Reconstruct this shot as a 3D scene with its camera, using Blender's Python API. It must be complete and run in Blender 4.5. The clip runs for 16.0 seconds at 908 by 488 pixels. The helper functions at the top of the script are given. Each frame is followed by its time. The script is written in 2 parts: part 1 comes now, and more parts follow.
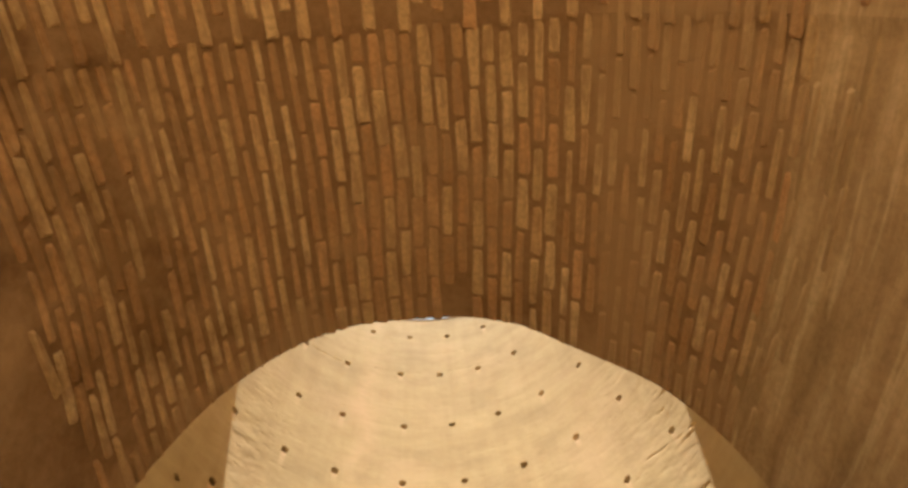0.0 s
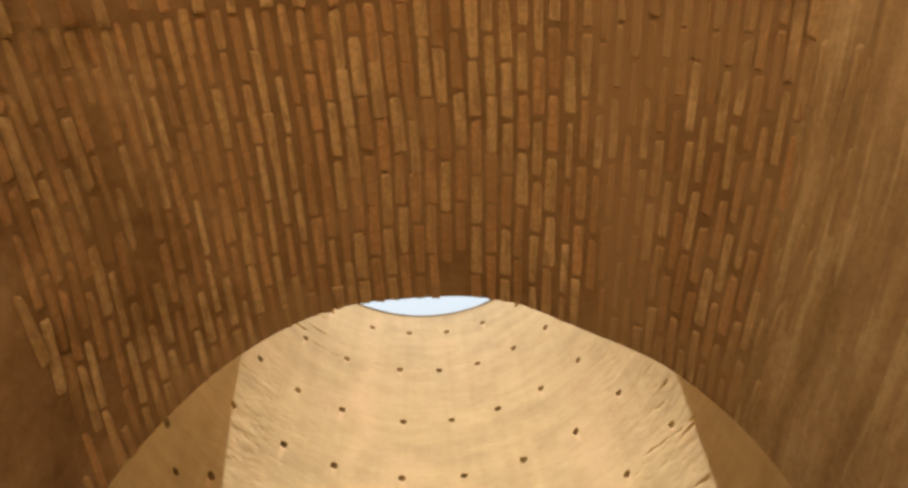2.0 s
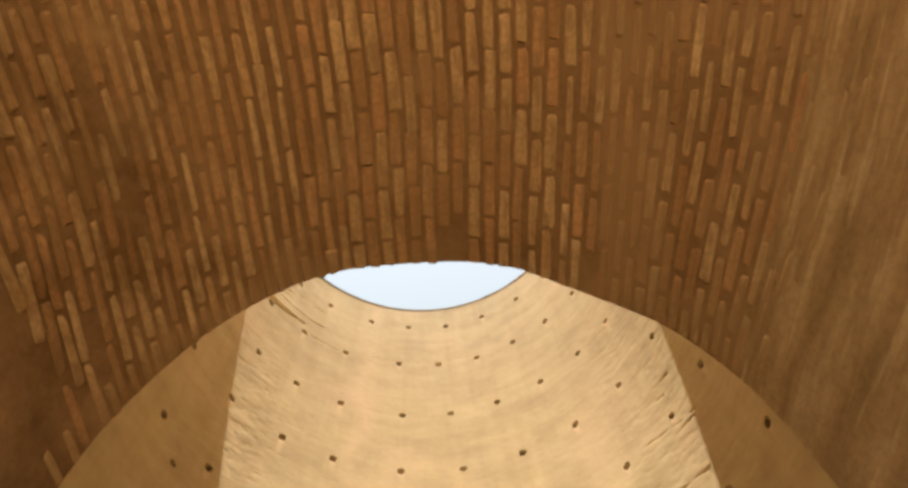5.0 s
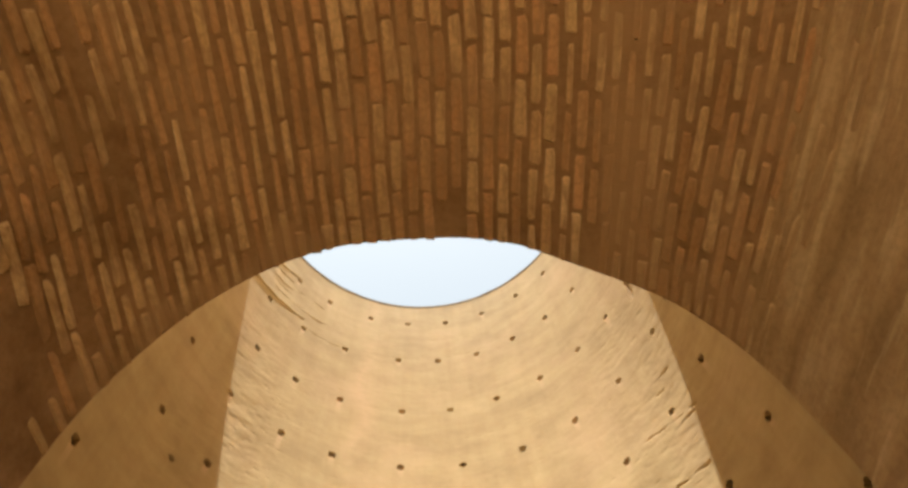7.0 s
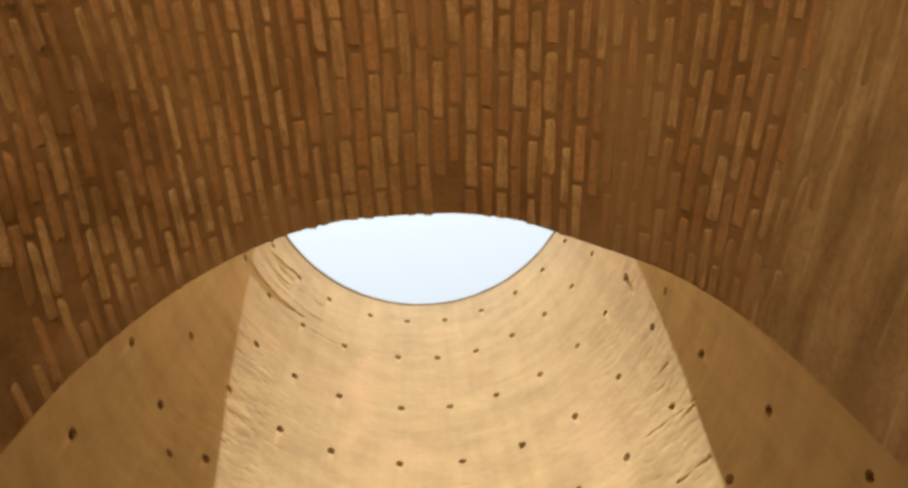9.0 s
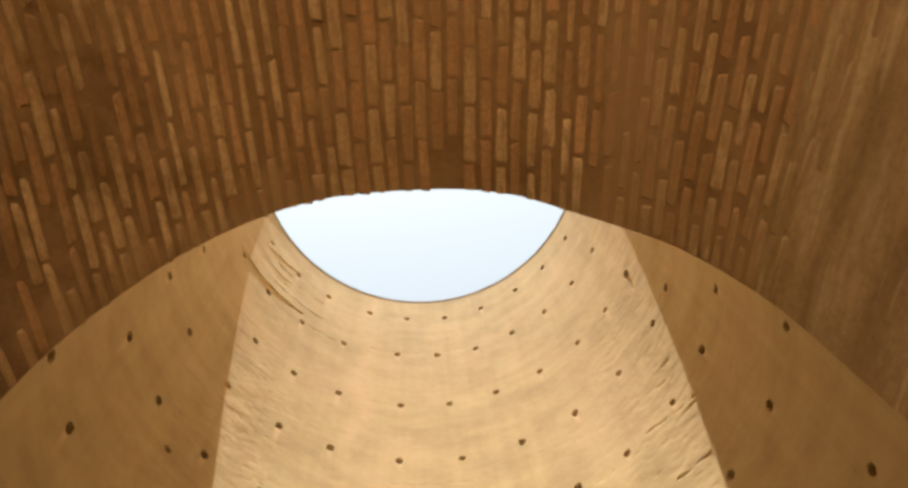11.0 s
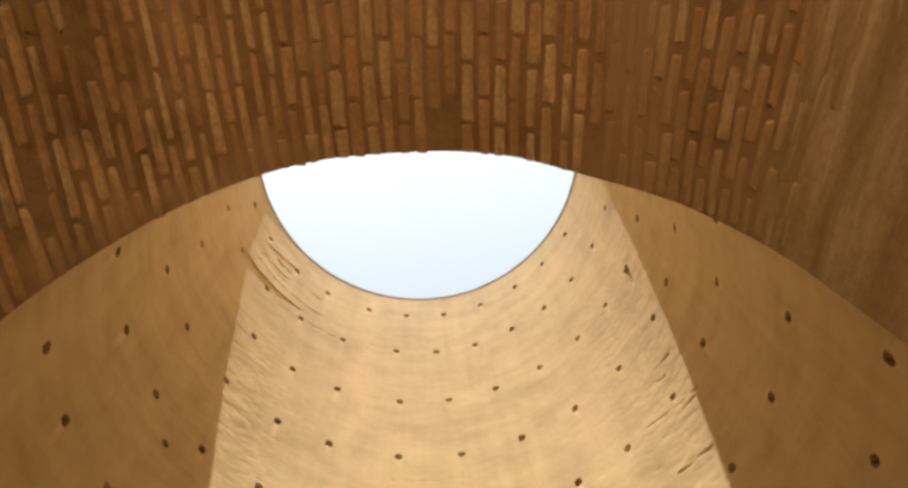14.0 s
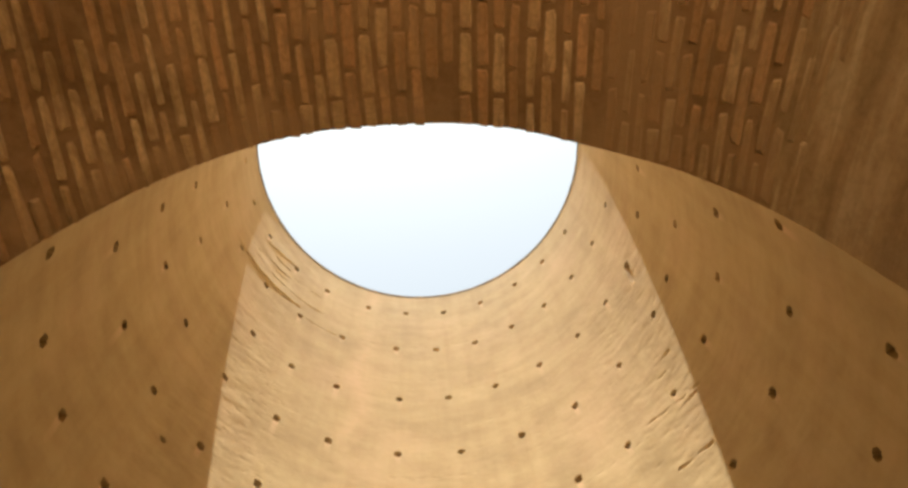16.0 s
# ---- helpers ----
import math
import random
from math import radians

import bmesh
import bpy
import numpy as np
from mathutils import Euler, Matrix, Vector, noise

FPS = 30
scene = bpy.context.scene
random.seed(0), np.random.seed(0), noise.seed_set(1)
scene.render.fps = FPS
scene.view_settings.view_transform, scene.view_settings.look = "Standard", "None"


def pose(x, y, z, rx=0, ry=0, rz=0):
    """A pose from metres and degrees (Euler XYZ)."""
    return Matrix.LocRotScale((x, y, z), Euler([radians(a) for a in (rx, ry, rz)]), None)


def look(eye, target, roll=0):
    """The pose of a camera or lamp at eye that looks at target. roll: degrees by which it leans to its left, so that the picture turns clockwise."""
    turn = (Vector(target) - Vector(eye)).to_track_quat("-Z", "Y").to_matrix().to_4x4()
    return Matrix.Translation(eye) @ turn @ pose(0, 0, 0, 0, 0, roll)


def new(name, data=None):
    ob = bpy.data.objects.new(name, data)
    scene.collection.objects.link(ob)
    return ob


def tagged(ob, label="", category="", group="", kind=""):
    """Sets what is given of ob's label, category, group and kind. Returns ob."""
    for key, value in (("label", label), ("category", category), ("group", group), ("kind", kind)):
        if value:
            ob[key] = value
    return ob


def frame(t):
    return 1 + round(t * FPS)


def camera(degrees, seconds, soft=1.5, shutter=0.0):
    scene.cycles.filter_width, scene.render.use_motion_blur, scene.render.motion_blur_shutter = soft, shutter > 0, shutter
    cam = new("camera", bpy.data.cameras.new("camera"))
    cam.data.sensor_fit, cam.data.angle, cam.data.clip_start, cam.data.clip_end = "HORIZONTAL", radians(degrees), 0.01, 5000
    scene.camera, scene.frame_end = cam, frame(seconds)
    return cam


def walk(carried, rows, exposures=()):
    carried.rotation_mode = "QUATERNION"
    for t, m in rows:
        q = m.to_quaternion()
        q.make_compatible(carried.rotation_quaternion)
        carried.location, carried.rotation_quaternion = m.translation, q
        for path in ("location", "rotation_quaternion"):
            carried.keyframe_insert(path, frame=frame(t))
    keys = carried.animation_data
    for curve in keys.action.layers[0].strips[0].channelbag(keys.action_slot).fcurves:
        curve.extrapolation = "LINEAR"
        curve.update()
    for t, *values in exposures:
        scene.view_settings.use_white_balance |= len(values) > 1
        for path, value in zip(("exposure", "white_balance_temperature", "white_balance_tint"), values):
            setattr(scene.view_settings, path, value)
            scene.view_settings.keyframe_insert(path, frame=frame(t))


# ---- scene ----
# ---- camera and its path ----
cam = camera(76.0, 16.0, soft=3.0)
EYE = 1.25  # height of the lens over the floor of the passage
PATH = [
    (0, -6.596, 155.62, 3.66, 3.45),
    (1, -6.552, 155.52, 3.68, 3.45),
    (2, -6.495, 155.43, 3.70, 3.45),
    (3, -6.439, 155.36, 3.72, 3.45),
    (4, -6.382, 155.30, 3.74, 3.45),
    (5, -6.325, 155.25, 3.76, 3.45),
    (6, -6.267, 155.21, 3.77, 3.45),
    (7, -6.210, 155.19, 3.78, 3.44),
    (8, -6.152, 155.17, 3.79, 3.44),
    (9, -6.096, 155.16, 3.81, 3.44),
    (10, -6.040, 155.17, 3.82, 3.44),
    (11, -5.984, 155.18, 3.82, 3.44),
    (12, -5.928, 155.19, 3.83, 3.44),
    (13, -5.872, 155.22, 3.84, 3.44),
    (14, -5.816, 155.25, 3.85, 3.44),
    (15, -5.757, 155.28, 3.85, 3.43),
    (16, -5.697, 155.32, 3.85, 3.43),
]
walk(cam, [(t, pose(0, y, EYE, rx, ry, rz)) for t, y, rx, ry, rz in PATH])

# ---- daylight ----
SUN_ELEVATION = 65.0   # degrees
SUN_HEADING = 6.0      # degrees by which the light travels to the right of straight ahead
world = bpy.data.worlds.new("sky")
scene.world = world
world.use_nodes = True
wn = world.node_tree.nodes
sky = wn.new("ShaderNodeTexSky")
sky.sky_type = "NISHITA"
sky.sun_disc = False
sky.sun_elevation = radians(SUN_ELEVATION)
sky.sun_rotation = radians(180 + SUN_HEADING)
sky.air_density = 1.0
sky.dust_density = 10.0
sky.ozone_density = 1.0
wn["Background"].inputs["Strength"].default_value = 0.075
haze = wn.new("ShaderNodeMix")      # a pale hazy sky
haze.data_type, haze.blend_type = "RGBA", "MULTIPLY"
haze.inputs[0].default_value = 1.0
haze.inputs[7].default_value = (1.20, 1.27, 1.08, 1)
world.node_tree.links.new(sky.outputs[0], haze.inputs[6])
veil = wn.new("ShaderNodeMix")      # thin high cloud evens it out
veil.data_type = "RGBA"
veil.inputs[0].default_value = 0.6
veil.inputs[7].default_value = (2.8, 3.03, 3.2, 1)
world.node_tree.links.new(haze.outputs[2], veil.inputs[6])
world.node_tree.links.new(veil.outputs[2], wn["Background"].inputs["Color"])

lamp = bpy.data.lights.new("sun", "SUN")
lamp.energy = 5.0
lamp.angle = radians(0.5)
lamp.color = (1.0, 0.97, 0.86)
sun = new("sun", lamp)
el, hd = radians(SUN_ELEVATION), radians(SUN_HEADING)
travel = Vector((math.sin(hd) * math.cos(el), math.cos(hd) * math.cos(el), -math.sin(el)))
sun.matrix_world = look(-60 * travel, (0, 0, 0))
scene.view_settings.exposure = 2.0


# ---- materials ----
def shader(name, rough):
    m = bpy.data.materials.new(name)
    m.use_nodes = True
    b = m.node_tree.nodes["Principled BSDF"]
    b.inputs["Roughness"].default_value = rough
    b.inputs["Specular IOR Level"].default_value = 0.2
    b.inputs["Diffuse Roughness"].default_value = 1.0
    return m, m.node_tree.nodes, m.node_tree.links, b


def coords(n, l, scale, kind="Object"):
    tc, mp = n.new("ShaderNodeTexCoord"), n.new("ShaderNodeMapping")
    mp.inputs["Scale"].default_value = scale
    l.new(tc.outputs[kind], mp.inputs["Vector"])
    return mp.outputs["Vector"]


def grain(n, l, vector, scale, detail=4.0, rough=0.6):
    t = n.new("ShaderNodeTexNoise")
    t.inputs["Scale"].default_value = scale
    t.inputs["Detail"].default_value = detail
    t.inputs["Roughness"].default_value = rough
    l.new(vector, t.inputs["Vector"])
    return t.outputs["Fac"]


def ramp(n, l, fac, stops):
    r = n.new("ShaderNodeValToRGB")
    e = r.color_ramp.elements
    while len(e) < len(stops):
        e.new(0.5)
    for slot, (at, col) in zip(e, stops):
        slot.position, slot.color = at, (*col, 1)
    l.new(fac, r.inputs[0])
    return r.outputs["Color"]


def blend(n, l, kind, fac, a, b):
    m = n.new("ShaderNodeMix")
    m.data_type, m.blend_type = "RGBA", kind
    for value, slot in ((fac, m.inputs[0]), (a, m.inputs[6]), (b, m.inputs[7])):
        if isinstance(value, (int, float)):
            slot.default_value = value
        elif isinstance(value, tuple):
            slot.default_value = (*value, 1)
        else:
            l.new(value, slot)
    return m.outputs[2]


def relief(n, l, b, height, strength, distance):
    k = n.new("ShaderNodeBump")
    k.inputs["Strength"].default_value = strength
    k.inputs["Distance"].default_value = distance
    l.new(height, k.inputs["Height"])
    l.new(k.outputs["Normal"], b.inputs["Normal"])


def sandy_brickwork():
    """Buff brick courses, seen from far: fine level streaks, blotches and faint drip stains."""
    m, n, l, b = shader("sandy_brickwork", 0.92)
    streak = grain(n, l, coords(n, l, (0.6, 0.6, 2.2)), 1.0, 4.0, 0.55)
    blotch = grain(n, l, coords(n, l, (0.8, 0.8, 0.9)), 1.0, 6.0, 0.65)
    fine = grain(n, l, coords(n, l, (5.5, 5.5, 5.5)), 1.0, 4.0, 0.7)
    drip = grain(n, l, coords(n, l, (2.2, 2.2, 0.16)), 1.0, 4.0, 0.6)
    c = ramp(n, l, streak, [(0.30, (0.490, 0.363, 0.192)), (0.5, (0.540, 0.406, 0.219)), (0.72, (0.585, 0.449, 0.248))])
    c = blend(n, l, "MULTIPLY", 0.32, c, ramp(n, l, blotch, [(0.34, (0.70, 0.64, 0.57)), (0.62, (1.0, 1.0, 1.0))]))
    c = blend(n, l, "MULTIPLY", 0.35, c, ramp(n, l, drip, [(0.35, (0.80, 0.74, 0.66)), (0.6, (1.0, 1.0, 1.0))]))
    c = blend(n, l, "MULTIPLY", 0.15, c, ramp(n, l, fine, [(0.3, (0.72, 0.68, 0.62)), (0.6, (1.0, 1.0, 1.0))]))
    rosy = grain(n, l, coords(n, l, (0.42, 0.42, 0.55)), 1.0, 6.0, 0.68)
    c = blend(n, l, "MIX", ramp(n, l, rosy, [(0.48, (0, 0, 0)), (0.70, (0.5, 0.5, 0.5))]), c, (0.61, 0.432, 0.262))
    wash = n.new("ShaderNodeAttribute")
    wash.attribute_name = "lime_wash"
    c = blend(n, l, "MIX", wash.outputs["Fac"], c, (0.68, 0.480, 0.295))
    l.new(c, b.inputs["Base Color"])
    lump = grain(n, l, coords(n, l, (1.3, 1.3, 1.5)), 1.0, 5.0, 0.60)
    relief(n, l, b, lump, 0.40, 0.05)
    return m


def between(n, l, value, a, b, low, high):
    r = n.new("ShaderNodeMapRange")
    r.interpolation_type = "SMOOTHSTEP"
    for slot, x in zip(r.inputs[1:5], (a, b, low, high)):
        slot.default_value = x
    l.new(value, r.inputs[0])
    return r.outputs[0]


def reckon(n, l, kind, a, b):
    k = n.new("ShaderNodeMath")
    k.operation = kind
    for value, slot in ((a, k.inputs[0]), (b, k.inputs[1])):
        if isinstance(value, (int, float)):
            slot.default_value = value
        else:
            l.new(value, slot)
    return k.outputs[0]


def mud_and_shade(n, l, c, place):
    """Mud wiped over bricks and joints alike: one long swipe beside the crown, a coat with painted shade on one haunch,
    patches elsewhere.
    """
    part_x = n.new("ShaderNodeSeparateXYZ")
    l.new(place, part_x.inputs[0])
    x = part_x.outputs["X"]
    lip = reckon(n, l, "MULTIPLY", between(n, l, part_x.outputs["Y"], -5.34, -5.16, 0, 0.20), between(n, l, reckon(n, l, "ABSOLUTE", x, 0.0), 0.25, 0.5, 0.2, 1))
    swipe = reckon(n, l, "MULTIPLY", between(n, l, x, 0.60, 0.69, 0, 0.20), between(n, l, x, 0.80, 0.90, 1, 0.8))
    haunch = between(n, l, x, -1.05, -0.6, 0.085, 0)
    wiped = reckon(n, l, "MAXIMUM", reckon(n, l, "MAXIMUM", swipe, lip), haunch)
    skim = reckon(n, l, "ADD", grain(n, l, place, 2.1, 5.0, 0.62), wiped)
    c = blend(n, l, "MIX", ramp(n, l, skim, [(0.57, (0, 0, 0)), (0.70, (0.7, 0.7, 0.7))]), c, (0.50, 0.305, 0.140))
    # dirt patches, plus shade painted into the colour of the left haunch
    dirt_shade = reckon(n, l, "ADD", grain(n, l, place, 3.4, 5.0, 0.65), between(n, l, x, -1.02, -0.62, 0.13, -0.10))
    return blend(n, l, "MULTIPLY", 1.0, c, ramp(n, l, dirt_shade, [(0.52, (1, 1, 1)), (0.76, (0.66, 0.61, 0.54))]))


def arch_brick():
    """Fired brick, each of its own tone, smeared over here and there with mud from the joints."""
    m, n, l, b = shader("arch_brick", 0.85)
    info = n.new("ShaderNodeObjectInfo")
    island = n.new("ShaderNodeNewGeometry")
    pick = n.new("ShaderNodeMath")      # single bricks and the joined ones vary alike
    pick.operation = "ADD"
    l.new(info.outputs["Random"], pick.inputs[0])
    l.new(island.outputs["Random Per Island"], pick.inputs[1])
    wrap = n.new("ShaderNodeMath")
    wrap.operation = "FRACT"
    l.new(pick.outputs[0], wrap.inputs[0])
    tone = ramp(n, l, wrap.outputs[0], [(0.0, (0.58, 0.330, 0.140)), (0.22, (0.69, 0.415, 0.186)), (0.42, (0.76, 0.440, 0.196)),
                                        (0.60, (0.74, 0.505, 0.232)), (0.80, (0.80, 0.545, 0.260)), (1.0, (0.87, 0.620, 0.310))])
    v = coords(n, l, (1, 1, 1))
    spots = grain(n, l, v, 38.0, 5.0, 0.72)
    c = blend(n, l, "MULTIPLY", 0.5, tone, ramp(n, l, spots, [(0.36, (0.50, 0.44, 0.38)), (0.58, (1.0, 1.0, 1.0))]))
    place = island.outputs["Position"]
    patch = grain(n, l, place, 2.6, 5.0, 0.65)
    c = blend(n, l, "MULTIPLY", 0.7, c, ramp(n, l, patch, [(0.32, (0.74, 0.64, 0.53)), (0.62, (1.0, 1.0, 1.0))]))
    lengthwise = n.new("ShaderNodeMapping")
    lengthwise.inputs["Scale"].default_value = (34.0, 9.0, 34.0)
    l.new(place, lengthwise.inputs["Vector"])
    mud = grain(n, l, lengthwise.outputs["Vector"], 1.0, 4.0, 0.62)
    c = blend(n, l, "MIX", ramp(n, l, mud, [(0.48, (0, 0, 0)), (0.62, (0.8, 0.8, 0.8))]), c, (0.46, 0.275, 0.125))
    l.new(mud_and_shade(n, l, c, place), b.inputs["Base Color"])
    relief(n, l, b, spots, 0.9, 0.008)
    return m


def mortar():
    m, n, l, b = shader("mortar", 0.95)
    v = coords(n, l, (1, 1, 1))
    big, small = grain(n, l, v, 2.2, 4.0, 0.6), grain(n, l, v, 34.0, 4.0, 0.7)
    c = ramp(n, l, big, [(0.3, (0.33, 0.182, 0.078)), (0.7, (0.46, 0.270, 0.121))])
    c = blend(n, l, "MULTIPLY", 0.5, c, ramp(n, l, small, [(0.3, (0.6, 0.56, 0.5)), (0.65, (1, 1, 1))]))
    place = n.new("ShaderNodeNewGeometry").outputs["Position"]
    l.new(mud_and_shade(n, l, c, place), b.inputs["Base Color"])
    relief(n, l, b, small, 0.7, 0.01)
    return m


def mud_plaster():
    """Worn mud plaster with streaks that run along the passage."""
    m, n, l, b = shader("mud_plaster", 0.9)
    along = grain(n, l, coords(n, l, (13.0, 2.0, 13.0)), 1.0, 5.0, 0.6)
    big = grain(n, l, coords(n, l, (1, 1, 1)), 1.6, 4.0, 0.6)
    small = grain(n, l, coords(n, l, (1, 1, 1)), 40.0, 3.0, 0.7)
    c = ramp(n, l, along, [(0.32, (0.45, 0.280, 0.128)), (0.52, (0.60, 0.392, 0.185)), (0.68, (0.73, 0.510, 0.265))])
    ridge = grain(n, l, coords(n, l, (26.0, 1.5, 26.0)), 1.0, 3.0, 0.55)
    c = blend(n, l, "MIX", ramp(n, l, ridge, [(0.54, (0, 0, 0)), (0.66, (0.75, 0.75, 0.75))]), c, (0.80, 0.585, 0.31))
    c = blend(n, l, "MULTIPLY", 0.5, c, ramp(n, l, big, [(0.3, (0.66, 0.67, 0.6)), (0.6, (1, 1, 1))]))
    c = blend(n, l, "MULTIPLY", 0.45, c, ramp(n, l, small, [(0.3, (0.6, 0.56, 0.5)), (0.6, (1, 1, 1))]))
    l.new(c, b.inputs["Base Color"])
    relief(n, l, b, along, 0.7, 0.03)
    return m


def packed_earth(name, dark, light):
    m, n, l, b = shader(name, 0.95)
    v = coords(n, l, (1, 1, 1))
    big, small = grain(n, l, v, 0.6, 5.0, 0.6), grain(n, l, v, 18.0, 4.0, 0.7)
    c = ramp(n, l, big, [(0.3, dark), (0.7, light)])
    c = blend(n, l, "MULTIPLY", 0.5, c, ramp(n, l, small, [(0.3, (0.65, 0.62, 0.58)), (0.65, (1, 1, 1))]))
    l.new(c, b.inputs["Base Color"])
    relief(n, l, b, small, 0.6, 0.02)
    return m


def weathered_coping():
    m, n, l, b = shader("weathered_coping", 0.8)
    f = grain(n, l, coords(n, l, (1, 1, 1)), 3.0, 4.0, 0.6)
    l.new(ramp(n, l, f, [(0.3, (0.17, 0.150, 0.145)), (0.7, (0.27, 0.245, 0.235))]), b.inputs["Base Color"])
    return m


SANDY, BRICK, MORTAR, PLASTER = sandy_brickwork(), arch_brick(), mortar(), mud_plaster()
EARTH, COPING = packed_earth("packed_earth", (0.32, 0.250, 0.165), (0.42, 0.336, 0.230)), weathered_coping()
# darker than the ground, so that less light bounces up to the vault's front
LOW_BOUNCE_FLOOR = packed_earth("low_bounce_floor", (0.20, 0.152, 0.098), (0.28, 0.218, 0.145))


def mesh_object(name, verts, faces, mats, slots=None, smooth=False):
    me = bpy.data.meshes.new(name)
    me.from_pydata([tuple(v) for v in verts], [], faces)
    for m in mats:
        me.materials.append(m)
    if slots is not None:
        me.polygons.foreach_set("material_index", slots)
    me.polygons.foreach_set("use_smooth", [smooth] * len(me.polygons))
    me.update()
    return new(name, me)


# ---- ground ----
ground = mesh_object("ground", [(-2500, -2500, 0), (2500, -2500, 0), (2500, 2500, 0), (-2500, 2500, 0)], [(0, 1, 2, 3)], [EARTH])
tagged(ground, "pale dusty packed earth inside and round the tower", "ground", kind="structure")

# ---- the round tower ----
CX = -0.194            # the tower's axis stands at x = CX, y = 0
R_IN, R_OUT = 5.5, 7.6
TOP = EYE + 19.46
PORTAL_W, PORTAL_H = 1.93, 5.4
PORTAL_FRONT, PORTAL_BACK = -5.16, -7.9



def build_floor():
    """An unseen dark floor added inside to cut bounced light, with its outer edge under the wall and a few low humps.
    """
    rings, spokes = 10, 72
    verts, faces = [(CX, 0.0, 0.012)], []
    for r in range(1, rings + 1):
        for k in range(spokes):
            a = 2 * math.pi * k / spokes
            x, y = (R_IN + 0.05) * r / rings * math.sin(a), (R_IN + 0.05) * r / rings * math.cos(a)
            verts.append((CX + x, y, 0.012 + 0.006 * noise.noise(Vector((x, y, 3.0)))))
    for k in range(spokes):
        e = (k + 1) % spokes
        faces.append((0, 1 + e, 1 + k))
        for r in range(rings - 1):
            b, c = 1 + r * spokes, 1 + (r + 1) * spokes
            faces.append((b + k, b + e, c + e, c + k))
    ob = mesh_object("floor", verts, faces, [LOW_BOUNCE_FLOOR])
    return tagged(ob, "unseen dark floor disc added inside the round tower to cut bounced light", "floor", kind="structure")


build_floor()

# Putlog holes, ring by ring: height over the lens, then the bearings from straight ahead in radians.
RINGS = [
    (18.28, [-1.716, -1.46, -1.229, -0.966, -0.723, -0.432, -0.183, 0.068, 0.32, 0.58, 0.816, 1.06]),
    (16.00, [-1.608, -1.357, -1.107, -0.845, -0.567, -0.238, 0.002, 0.239, 0.478, 0.713, 0.948, 1.18, 1.414]),
    (13.54, [-1.856, -1.594, -1.061, -0.804, -0.547, -0.21, 0.049, 0.308, 0.568, 0.824, 1.053, 1.277, 1.535, 1.767]),
    (11.36, [-1.898, -1.658, -1.395, -1.099, -0.8, -0.541, -0.211, 0.087, 0.384, 0.669, 0.951, 1.237, 1.413, 1.66]),
    (9.33, [-1.913, -1.625, -1.353, -1.071, -0.796, 0.572, 0.821, 1.106, 1.361, 1.61, 1.856]),
    (8.75, [-1.22]),
    (7.16, [-2.09, -1.83, -1.592, -1.326, 1.153, 1.439, 1.72, 1.994]),
    (5.12, [1.562, 1.851]),
]


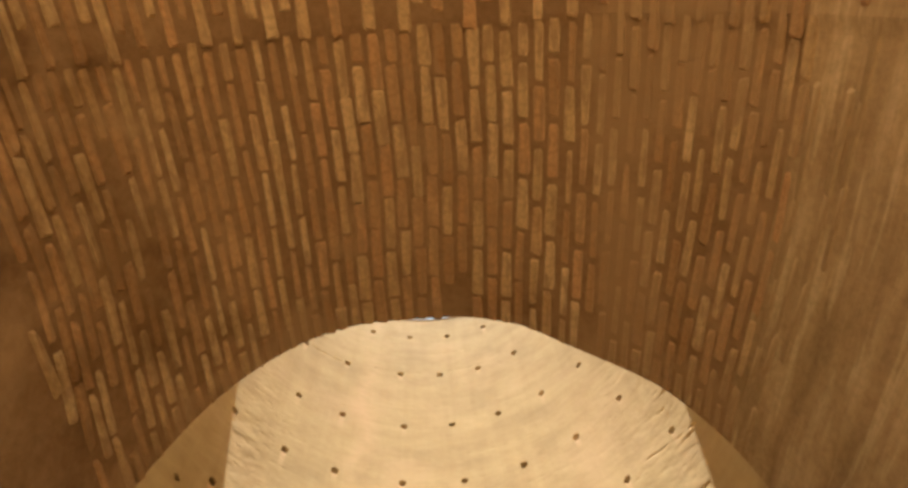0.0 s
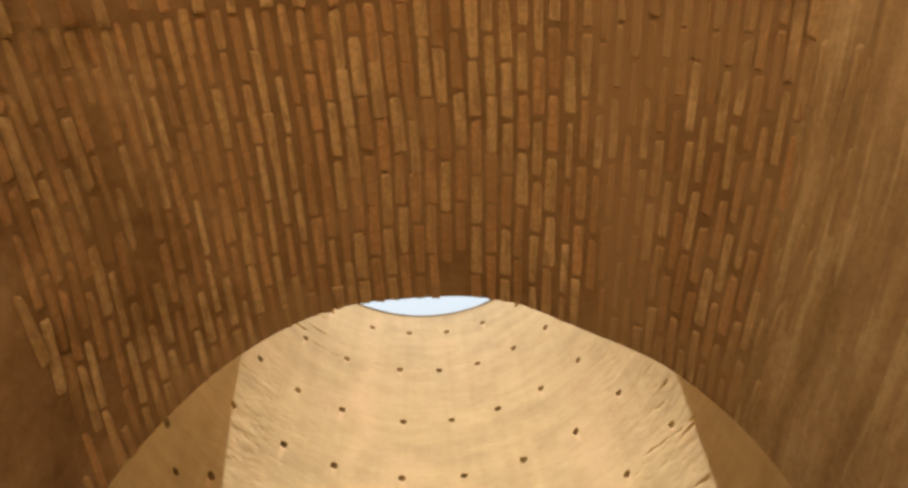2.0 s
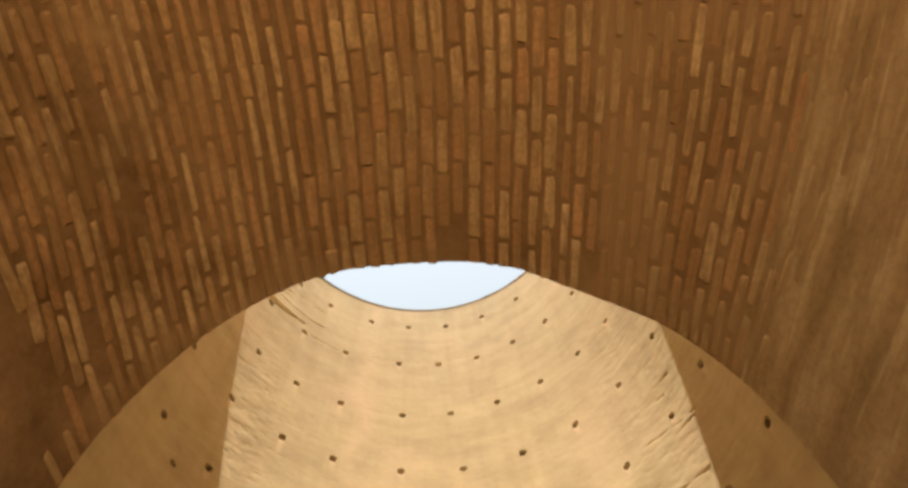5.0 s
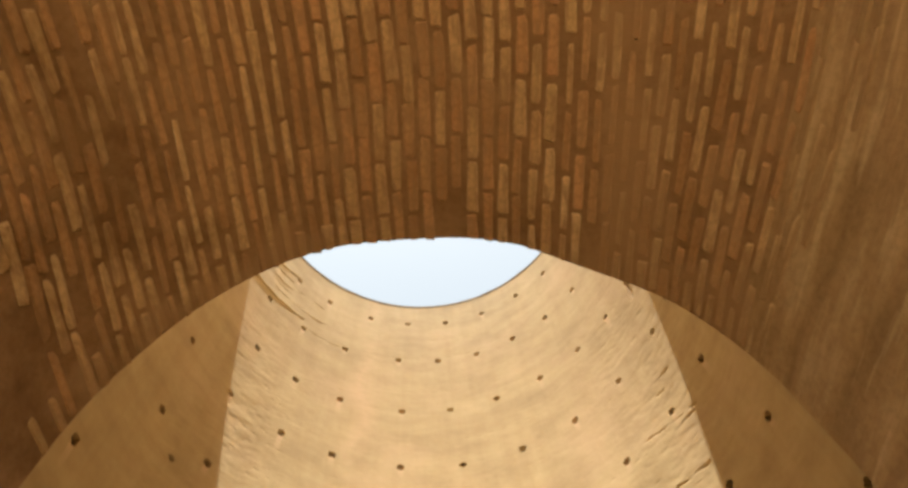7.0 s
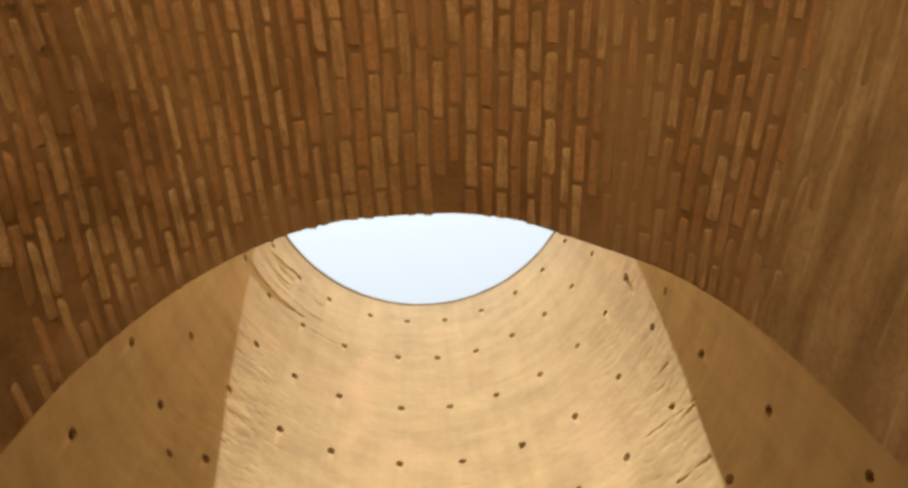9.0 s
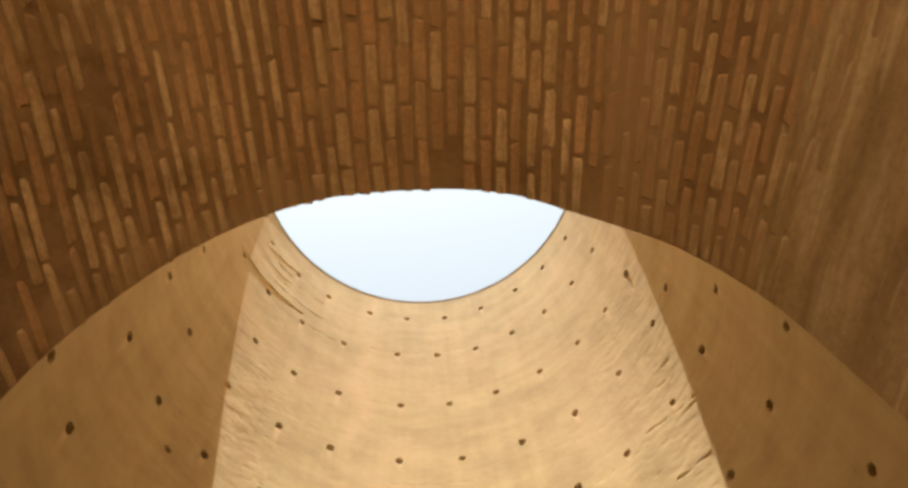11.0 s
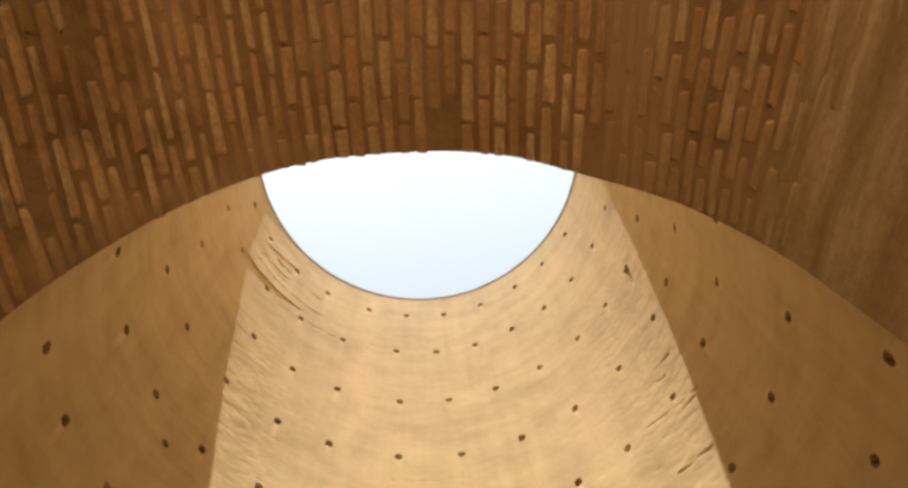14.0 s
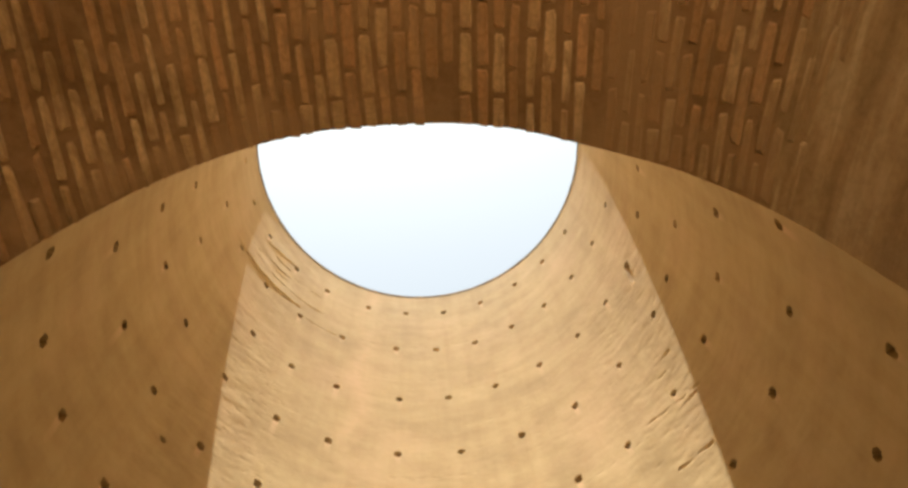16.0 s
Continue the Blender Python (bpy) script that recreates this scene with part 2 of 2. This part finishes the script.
def build_tower():
    rnd = random.Random(4)
    nt = 720
    dz = 0.033
    z0 = EYE + 3.2
    zs = [0.0, 0.6, 1.2, 1.8, 2.4, 3.0, 3.6] + list(np.arange(z0, TOP - 0.02, dz)) + [TOP]
    zs = np.array(zs)
    nz = len(zs)
    th = np.arange(nt) * 2 * math.pi / nt
    TH, Z = np.meshgrid(th, zs)
    cell = 2 * math.pi / nt
    # the grid is pulled so that the sides of every hole fall on its lines
    holes = []
    SH = np.zeros_like(TH)
    for zc, bearings in RINGS:
        for a in bearings:
            z = EYE + zc + rnd.uniform(-0.02, 0.02)
            if zc > 13:         # the upper rings sag on one side
                z -= (0.22 if zc > 15 else 0.10) * min(max((-a - 0.35) / 0.5, 0), 1)
            a %= 2 * math.pi
            i = int(round(a / cell)) - 2
            rows = rnd.choice((6, 7)) if zc > 15 else rnd.choice((5, 6, 6))
            if zc == 8.75 or abs(a - 1.277) < 0.001:
                rows = 4
            j = int(np.argmin(abs(zs - (z - 0.5 * rows * dz))))
            wide = 4
            keep = {(0, 0), (0, wide - 1), (rows - 1, 0), (rows - 1, wide - 1)} if rows > 3 else set()
            cells = {(j + r, (i + c) % nt) for r in range(rows) for c in range(wide) if (r, c) not in keep or rnd.random() < 0.2}
            holes.append((i % nt, j, rows, cells))
            shift = a - (i + 2) * cell
            da = (TH - a + math.pi) % (2 * math.pi) - math.pi
            SH += shift * np.clip(1.8 - abs(da) / (3.5 * cell), 0, 1) * np.clip(1.8 - abs(Z - z) / 0.16, 0, 1)
    A = TH + SH
    # uneven courses
    chip = np.zeros_like(Z)
    rough = np.zeros_like(Z)
    worn = np.zeros_like(Z)
    ragged = np.zeros_like(Z)
    torn_course = np.zeros_like(Z)
    for j in range(nz):
        if zs[j] < z0 - 0.01:
            continue
        for i in range(nt):
            p = Vector((math.sin(th[i]) * R_IN, math.cos(th[i]) * R_IN, zs[j]))
            rough[j, i] = noise.noise(p * 0.45)
            worn[j, i] = noise.noise(Vector((p.x * 0.9, p.y * 0.9, p.z * 3.0 + 7)))
            drop = 1.2 * abs(math.sin(th[i] / 2)) * R_IN
            ragged[j, i] = noise.noise(Vector((p.x * 1.9, p.y * 1.9, (p.z + 0.3 * drop) * 3.6 + 31)))
            torn_course[j, i] = noise.noise(Vector((p.x * 3.6, p.y * 3.6, (p.z + 0.3 * drop) * 8.0 + 57)))
            chip[j, i] = noise.noise(Vector((p.x * 3.0, p.y * 3.0, p.z * 7.0)))
    bear = (A + math.pi) % (2 * math.pi) - math.pi
    rad = R_IN + 0.006 * rough + 0.002 * worn
    rad += 0.004 * np.clip(chip, 0, 1)
    # washed-out courses on both flanks
    flank = np.clip((bear - 0.72) / 0.3, 0, 1) * (bear < 1.5) + np.clip((-bear - 0.70) / 0.3, 0, 1) * (bear > -1.3)
    rad += flank * np.clip((EYE + 15.5 - Z) / 2.5, 0.35, 1) * (np.where(bear > 0, 0.006, 0.011) * ragged + 0.009 * np.clip(torn_course, 0, 1))
    # open joints along the courses: bearing from, bearing to, height over the lens, drop along the way, depth
    gaps = [(0.92, 1.065, 9.38, -0.20, 0.045), (1.08, 1.23, 9.13, -0.24, 0.05), (1.10, 1.20, 8.95, -0.12, 0.045),
            (0.96, 1.14, 7.98, -0.18, 0.065), (1.115, 1.20, 10.30, -0.11, 0.06), (1.08, 1.13, 9.98, -0.05, 0.03),
            (-0.45, 0.30, 16.12, 0.04, 0.018), (-0.05, 0.25, 17.2, 0.0, 0.012), (-1.40, -1.08, 15.88, 0.12, 0.06),
            (-1.09, -0.86, 16.0, 0.22, 0.06), (-0.86, -0.56, 15.86, 0.0, 0.030), (-1.25, -0.70, 16.45, 0.22, 0.045), (-1.22, -0.98, 17.73, 0.40, 0.09), (-1.15, -1.0, 17.56, 0.06, 0.07),
            (-1.30, -0.95, 16.8, 0.12, 0.030), (-1.1, -0.75, 17.4, 0.10, 0.030), (-0.3, 0.05, 14.4, 0.0, 0.010),
            (0.1, 0.5, 12.3, -0.05, 0.010), (-0.25, 0.15, 10.6, 0.0, 0.012)]
    for _ in range(40):
        a0 = rnd.uniform(-1.10, -0.80)
        gaps.append((a0, a0 + rnd.uniform(0.02, 0.10), rnd.uniform(8.4, 12.6), rnd.uniform(-0.05, 0.02), rnd.uniform(0.004, 0.012)))
    for _ in range(50):
        a0 = rnd.uniform(0.80, 1.27)
        gaps.append((a0, a0 + rnd.uniform(0.02, 0.09), rnd.uniform(7.4, 14.5), rnd.uniform(-0.09, 0.0), rnd.uniform(0.004, 0.012)))
    for _ in range(40):
        a0 = rnd.uniform(-0.9, 0.9)
        gaps.append((a0, a0 + rnd.uniform(0.03, 0.16), rnd.uniform(8.0, 18.5), rnd.uniform(-0.02, 0.02), rnd.uniform(0.003, 0.009)))
    for a0, a1, h, drop, deep in gaps:
        along = (bear - a0) / (a1 - a0)
        line = EYE + h + drop * along + 0.012 * np.sin(bear * 60)
        inside = (along > 0) * (along < 1) * np.clip(1.1 - abs(Z - line) / 0.033, 0, 1)
        broken = 0.55 + 0.45 * np.sin(bear * 97 + h * 13)
        torn = np.clip(0.45 + 1.3 * chip, 0.1, 1.0)
        rad += inside * 0.7 * deep * (torn if deep > 0.029 else broken)
    # courses that lean out over the ones below: bearing from, bearing to, height over the lens, rise along the way, overhang, reach upwards
    for a0, a1, h, rise, out, reach in ((-1.46, -0.82, 15.84, 0.42, 0.048, 1.0), (-1.26, -0.96, 17.68, 0.46, 0.035, 0.6),
                                        (-1.18, -0.98, 17.02, 0.20, 0.025, 0.4)):
        along = np.clip((bear - a0) / (a1 - a0), 0, 1)
        above = Z - (EYE + h + rise * along + 0.02 * np.sin(bear * 43))
        rad -= out * np.sin(math.pi * along) * (above > 0) * np.clip(1 - above / reach, 0, 1)
    # an upright crack below one hole
    lean = 1.275 - 0.022 * (EYE + 13.56 - Z) / 0.75
    rad += 0.09 * np.clip(2.1 - abs(bear - lean) / cell, 0, 1) * (Z < EYE + 13.56) * (Z > EYE + 12.8)
    # lime washed down below the holes, and one broad pale strip
    lime = np.zeros_like(Z)
    for i, j, rows, _ in holes:
        if rnd.random() < 0.6:
            a = th[i] + 2 * cell
            da = (TH - a + math.pi) % (2 * math.pi) - math.pi
            below = zs[j] - Z
            run = rnd.uniform(0.15, 0.6)
            lime = np.maximum(lime, rnd.uniform(0.4, 0.9) * (abs(da) < 1.3 * cell) * np.clip(1 - below / run, 0, 1) * (below > -0.02))
    strip = np.clip(1 - abs(bear + 0.43 + 0.03 * np.sin(Z * 2.1)) / 0.085, 0, 1) * np.clip(0.6 + 1.2 * rough + 0.8 * chip, 0, 1)
    lime = np.maximum(lime, 0.5 * strip)
    rad[-1, :] = R_IN
    verts = np.stack([CX + rad * np.sin(A), rad * np.cos(A), Z], axis=-1).reshape(-1, 3).tolist()
    gone = np.zeros((nz - 1, nt), bool)
    for i, j, rows, cells in holes:
        for r, c in cells:
            gone[r, c] = True
    mid_a = th + cell / 2
    mid_x = R_IN * np.sin(mid_a)
    doorway = (abs(mid_x) < PORTAL_W - 0.05) & (np.cos(mid_a) < 0)
    for j in range(nz - 1):
        if zs[j + 1] <= PORTAL_H - 0.05:
            gone[j, doorway] = True
    faces = []
    for j in range(nz - 1):
        for i in range(nt):
            if not gone[j, i]:
                k = (i + 1) % nt
                faces.append((j * nt + i, j * nt + k, (j + 1) * nt + k, (j + 1) * nt + i))
    # the holes run into the wall
    for i, j, rows, cells in holes:
        deep = 1 + rnd.uniform(1.1, 1.5) / R_IN
        inner = {}

        def back(r, c):
            c %= nt
            if (r, c) not in inner:
                x, y, z = verts[r * nt + c]
                inner[r, c] = len(verts)
                verts.append([CX + (x - CX) * deep, y * deep, z])
            return inner[r, c]

        for r, c in sorted(cells):
            corners = [(r, c), (r, c + 1), (r + 1, c + 1), (r + 1, c)]
            faces.append(tuple(back(*q) for q in corners))
            for q in range(4):
                other = [(r - 1, c), (r, (c + 1) % nt), (r + 1, c), (r, (c - 1) % nt)][q]
                if other not in cells:
                    (r0, c0), (r1, c1) = corners[q], corners[(q + 1) % 4]
                    faces.append((r0 * nt + c0 % nt, back(r0, c0), back(r1, c1), r1 * nt + c1 % nt))
    # outer face and top
    base = len(verts)
    zo = np.array([0.0, 1.8, 3.6, PORTAL_H, 8.0, 12.0, 16.0, TOP])
    for z in zo:
        for a in th:
            verts.append([CX + R_OUT * math.sin(a), R_OUT * math.cos(a), z])
    outside = (abs(R_OUT * np.sin(mid_a)) < PORTAL_W - 0.08) & (np.cos(mid_a) < 0)
    for j in range(len(zo) - 1):
        for i in range(nt):
            if zo[j + 1] <= PORTAL_H and outside[i]:
                continue
            k = (i + 1) % nt
            faces.append((base + j * nt + k, base + j * nt + i, base + (j + 1) * nt + i, base + (j + 1) * nt + k))
    last = base + (len(zo) - 1) * nt
    for i in range(nt):
        k = (i + 1) % nt
        faces.append(((nz - 1) * nt + i, (nz - 1) * nt + k, last + k, last + i))
    ob = mesh_object("wall_tower", verts, faces, [SANDY])
    wash = ob.data.attributes.new("lime_wash", "FLOAT", "POINT")
    values = np.zeros(len(verts), np.float32)
    values[:nz * nt] = lime.reshape(-1)
    wash.data.foreach_set("value", values)
    return tagged(ob, "tall round tower wall of buff brick courses, open to the sky, with putlog holes", "wall", kind="structure")


tower = build_tower()


def build_coping(parent):
    """A thin weathered course along the inner edge of the rim."""
    verts, faces = [], []
    nt = 256
    for i in range(nt):
        a = 2 * math.pi * i / nt
        wob = 0.012 * noise.noise(Vector((math.sin(a) * 9, math.cos(a) * 9, 0)))
        for r, z in ((R_IN - 0.03 + wob, TOP + 0.004), (R_IN - 0.03 + wob, TOP + 0.065), (R_IN + 0.45, TOP + 0.065), (R_IN + 0.45, TOP + 0.004)):
            verts.append((CX + r * math.sin(a), r * math.cos(a), z))
    for i in range(nt):
        k = (i + 1) % nt
        for s in range(4):
            e = (s + 1) % 4
            faces.append((i * 4 + s, i * 4 + e, k * 4 + e, k * 4 + s))
    ob = mesh_object("coping", verts, faces, [COPING])
    ob.parent = parent
    return tagged(ob, "thin dark weathered coping along the rim")


build_coping(tower)

# ---- the vaulted passage through the wall ----
SPRING = EYE + 1.33
SEAM = -6.44


def curved(x, y):
    """The passage ends on the tower's round inner face: the way from a straight end to that curve."""
    c = min(max(x, -1.2), 1.2)
    return y + (0.05 * c + 0.10 * c * c) * min(max((y + 6.2) / 1.04, 0), 1)


def soffit(y, phi):
    """A point of the vault's soffit; phi runs from the right springing over the crown."""
    k = min(max((y + 6.0) / 0.84, 0), 1)
    k = k * k * (3 - 2 * k)
    cx, a, b = -0.03 * k, 1.09 - 0.02 * k, 1.065 - 0.065 * k
    x, z = a * math.cos(phi), b * math.sin(phi)
    # the worn arch sags on its right haunch and stands high on the left one
    if x > 0:
        lift = 0.016 * min(x / 0.2, 1) if x < 0.4 else 0.016 - 0.056 * math.sin(math.pi * min((x - 0.4) / 0.5, 1))
    else:
        lift = 0.036 * math.sin(math.pi * min(max((-x - 0.15) / 0.70, 0), 1)) - 0.5 * max(-x - 0.88, 0)
    return Vector((cx + x, curved(cx + x, y), SPRING + z - 0.05 * x + k * lift))


def section(y, phi):
    """A point of the soffit, its inward normal and the way forward along it."""
    p = soffit(y, phi)
    forward = (soffit(y + 0.01, phi) - soffit(y - 0.01, phi)).normalized()
    across = (soffit(y, min(phi + 0.01, 3.13)) - soffit(y, max(phi - 0.01, 0.01))).normalized()
    nrm = forward.cross(across).normalized()
    if nrm.z > 0.2 or (abs(nrm.z) <= 0.2 and nrm.x * p.x > 0):
        nrm = -nrm
    return p, nrm, forward


def build_portal():
    ys = list(np.linspace(PORTAL_FRONT, PORTAL_BACK, 56))
    na = 64
    verts, faces, slots = [], [], []
    for y in ys:
        loop = []
        for z in (0.0, 0.5, 1.0, 1.5, 2.0):
            p = soffit(y, 0)
            loop.append((p.x, z))
        for i in range(na + 1):
            p, nrm, _ = section(y, min(max(math.pi * i / na, 0.02), 3.12))
            p = soffit(y, math.pi * i / na)
            w = 0.004 * noise.noise(Vector((p.x * 2.5, y * 2.5, p.z * 2.5))) + (0.012 if y < SEAM else 0)
            loop.append((p.x + nrm.x * w, p.z + nrm.z * w))
        for z in (2.0, 1.5, 1.0, 0.5, 0.0):
            p = soffit(y, math.pi)
            loop.append((p.x, z))
        verts += [(x, curved(x, y), z) for x, z in loop]
    m = na + 11
    for j in range(len(ys) - 1):
        for i in range(m - 1):
            faces.append((j * m + i, (j + 1) * m + i, (j + 1) * m + i + 1, j * m + i + 1))
            t = (i - 5) / na
            slots.append(2 if t < 0.082 else 1)
    # front and back faces, from the opening to a rectangle
    for j, y, flip in ((0, PORTAL_FRONT, False), (len(ys) - 1, PORTAL_BACK, True)):
        base = len(verts)
        for i in range(m):
            x, _, z = verts[j * m + i]
            if i < 5:
                q = (PORTAL_W, z)
            elif i > m - 6:
                q = (-PORTAL_W, z)
            else:
                a = math.pi * (i - 5) / na
                c, s = math.cos(a), math.sin(a)
                f = min(PORTAL_W / max(abs(c), 1e-6), (PORTAL_H - SPRING) / max(s, 1e-6))
                q = (f * c, SPRING + f * s)
            verts.append((CX + q[0], curved(q[0], y) if not flip else y, q[1]))
        for i in range(m - 1):
            f = (j * m + i, j * m + i + 1, base + i + 1, base + i)
            faces.append(f[::-1] if flip else f)
            slots.append(0)
        if not flip:
            front = base
    back = base
    for i in range(m - 1):
        faces.append((front + i, front + i + 1, back + i + 1, back + i))
        slots.append(0)
    ob = mesh_object("wall_portal", verts, faces, [SANDY, MORTAR, PLASTER], slots, smooth=False)
    return tagged(ob, "brick-vaulted passage through the tower wall with worn mud plaster sides", "archway", kind="structure")


portal = build_portal()


# ---- bricks of the vault, laid lengthwise along the passage ----
def brick_meshes(count, coat):
    """Worn slips: corners knocked off in plan, edges rounded, the face a little domed."""
    rnd = random.Random(11)
    out = []
    for _ in range(count):
        hl, hw = 0.112, 0.0245
        taper = rnd.uniform(-0.0035, 0.0035)
        nick = [rnd.uniform(0.002, 0.008) for _ in range(4)]
        wander = [(rnd.uniform(-0.002, 0.002), rnd.uniform(-0.005, 0.005)) for _ in range(8)]
        v = []
        for inset, z in ((0.0, -0.03), (0.0, -0.004), (0.006, 0.004)):
            ring = []
            for q, (sx, sy) in enumerate(((-1, -1), (1, -1), (1, 1), (-1, 1))):
                w, k = hw - inset + sy * taper, hl - inset * 1.5
                along, across = (sx * w, sy * (k - 1.8 * nick[q])), (sx * (w - nick[q]), sy * k)
                ring += [along, across] if q % 2 == 0 else [across, along]
            for (x, y), (wx, wy) in zip(ring, wander):
                v.append((x + wx, y + wy, z + (rnd.uniform(-0.0015, 0.0015) if z > -0.01 else 0)))
        f = [tuple(range(16, 24))]
        for r in (0, 8):
            for i in range(8):
                k = (i + 1) % 8
                f.append((r + i, r + k, r + 8 + k, r + 8 + i))
        me = bpy.data.meshes.new("brick")
        me.from_pydata(v, [], f)
        me.materials.append(coat)
        me.update()
        out.append(me)
    return out


def lay_bricks(parent):
    rnd = random.Random(7)
    shapes, coated = brick_meshes(14, BRICK), brick_meshes(4, PLASTER)
    pitch = 0.229
    far_v, far_f = [], []
    n_course, ease = 58, 0.15      # the courses draw closer towards the springings
    phi0, phi1 = math.pi * 0.025, math.pi * 0.985
    for c in range(-2, n_course + 12):
        u = (c + 0.5) / n_course
        inner = min(max(u, 0), 1)
        slim = 1 - ease * math.cos(2 * math.pi * inner)
        phi = phi0 + (phi1 - phi0) * (inner - ease * math.sin(2 * math.pi * inner) / (2 * math.pi) + (u - inner) * slim)
        low = max(0.0, phi - phi1, phi0 - phi) * 1.07     # metres down a jamb, below the springing
        phi = min(max(phi, phi0), phi1)
        y = PORTAL_FRONT - 0.106 + rnd.uniform(-0.004, 0.003) + (0.052 if c % 2 else 0)
        row = 0
        while y > PORTAL_BACK + 0.12:
            p, nrm, forward = section(y, phi + rnd.uniform(-0.004, 0.004))
            if low:
                p, forward = p - Vector((0, 0, low)), Vector((0, 1, 0))
                nrm = Vector((-math.copysign(1, p.x), 0, 0))
            second = y < SEAM
            proud = 0.001 + 0.006 * max(0, 0.5 + noise.noise(p * 1.7)) + (0.012 if second else 0)
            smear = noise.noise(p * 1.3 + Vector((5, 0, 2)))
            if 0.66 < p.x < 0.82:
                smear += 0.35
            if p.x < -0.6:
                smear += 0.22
            buried = (p.x < -0.90 and rnd.random() < (0.6 if p.z < 2.72 else 0.03)) or low > 0.12
            if phi < math.pi * 0.075:
                smear += 0.38
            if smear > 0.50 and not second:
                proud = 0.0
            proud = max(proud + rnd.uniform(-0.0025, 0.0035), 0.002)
            # mud closes the arch's front edge on one side
            closed = p.x > 0.3 and row == 0 and rnd.random() < 0.15
            if row == 0 and 0.0 < p.x < 0.14:       # a few bricks are lost at the crown's edge
                closed = True
            side = forward.cross(nrm).normalized()
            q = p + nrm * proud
            m = Matrix(((side.x, forward.x, nrm.x, q.x), (side.y, forward.y, nrm.y, q.y), (side.z, forward.z, nrm.z, q.z), (0, 0, 0, 1)))
            m = m @ pose(0, 0, 0, rnd.uniform(-0.6, 0.6), rnd.uniform(-2, 2), rnd.uniform(-1.2, 1.2))
            m = m @ Matrix.Diagonal((rnd.uniform(*((0.84, 1.04) if abs(p.x) < 0.35 else (0.58, 0.94) if p.x < 0 else (0.70, 1.05))) * (0.4 + 0.6 * slim / (1 + ease)) * (0.92 if p.x < -0.5 else 1), rnd.uniform(0.95, 1.04) if row else 0.97, 1, 1))
            me = rnd.choice(shapes)
            if 0.515 < p.x < 0.56:      # beside one wide joint
                m = m @ pose(-0.006, 0, 0) @ Matrix.Diagonal((0.68, 1, 1, 1))
            if 0.6 < p.x:       # half sunk in mud on this haunch
                m = m @ Matrix.Diagonal((0.80, 1, 1, 1))
            if phi < math.pi * 0.075:
                me = rnd.choice(coated)
                m = m @ Matrix.Diagonal((0.75, rnd.uniform(1.0, 1.5) if row else 0.9, 1, 1))
            thin = phi < math.pi * 0.075     # mostly under the plaster
            if buried or closed or (low and p.x > 0) or (thin and (phi < math.pi * 0.03 or rnd.random() < 0.45)):
                y -= pitch
                row += 1
                continue
            if row == 0 and c % 2:
                m = m @ Matrix.Diagonal((1, 0.52, 1, 1))
            if y > -6.46 and not low:
                ob = new("brick", me)
                ob.parent = parent
                ob.matrix_basis = m
            else:
                base = len(far_v)
                far_v += [m @ v.co for v in me.vertices]
                far_f += [tuple(base + i for i in q.vertices) for q in me.polygons]
            y -= (pitch if row or c % 2 == 0 else 0.178) + rnd.uniform(-0.010, 0.010)
            row += 1
    if far_v:
        rest = mesh_object("brickwork", far_v, far_f, [BRICK])
        rest.parent = parent
        tagged(rest, kind="stuff")


lay_bricks(portal)
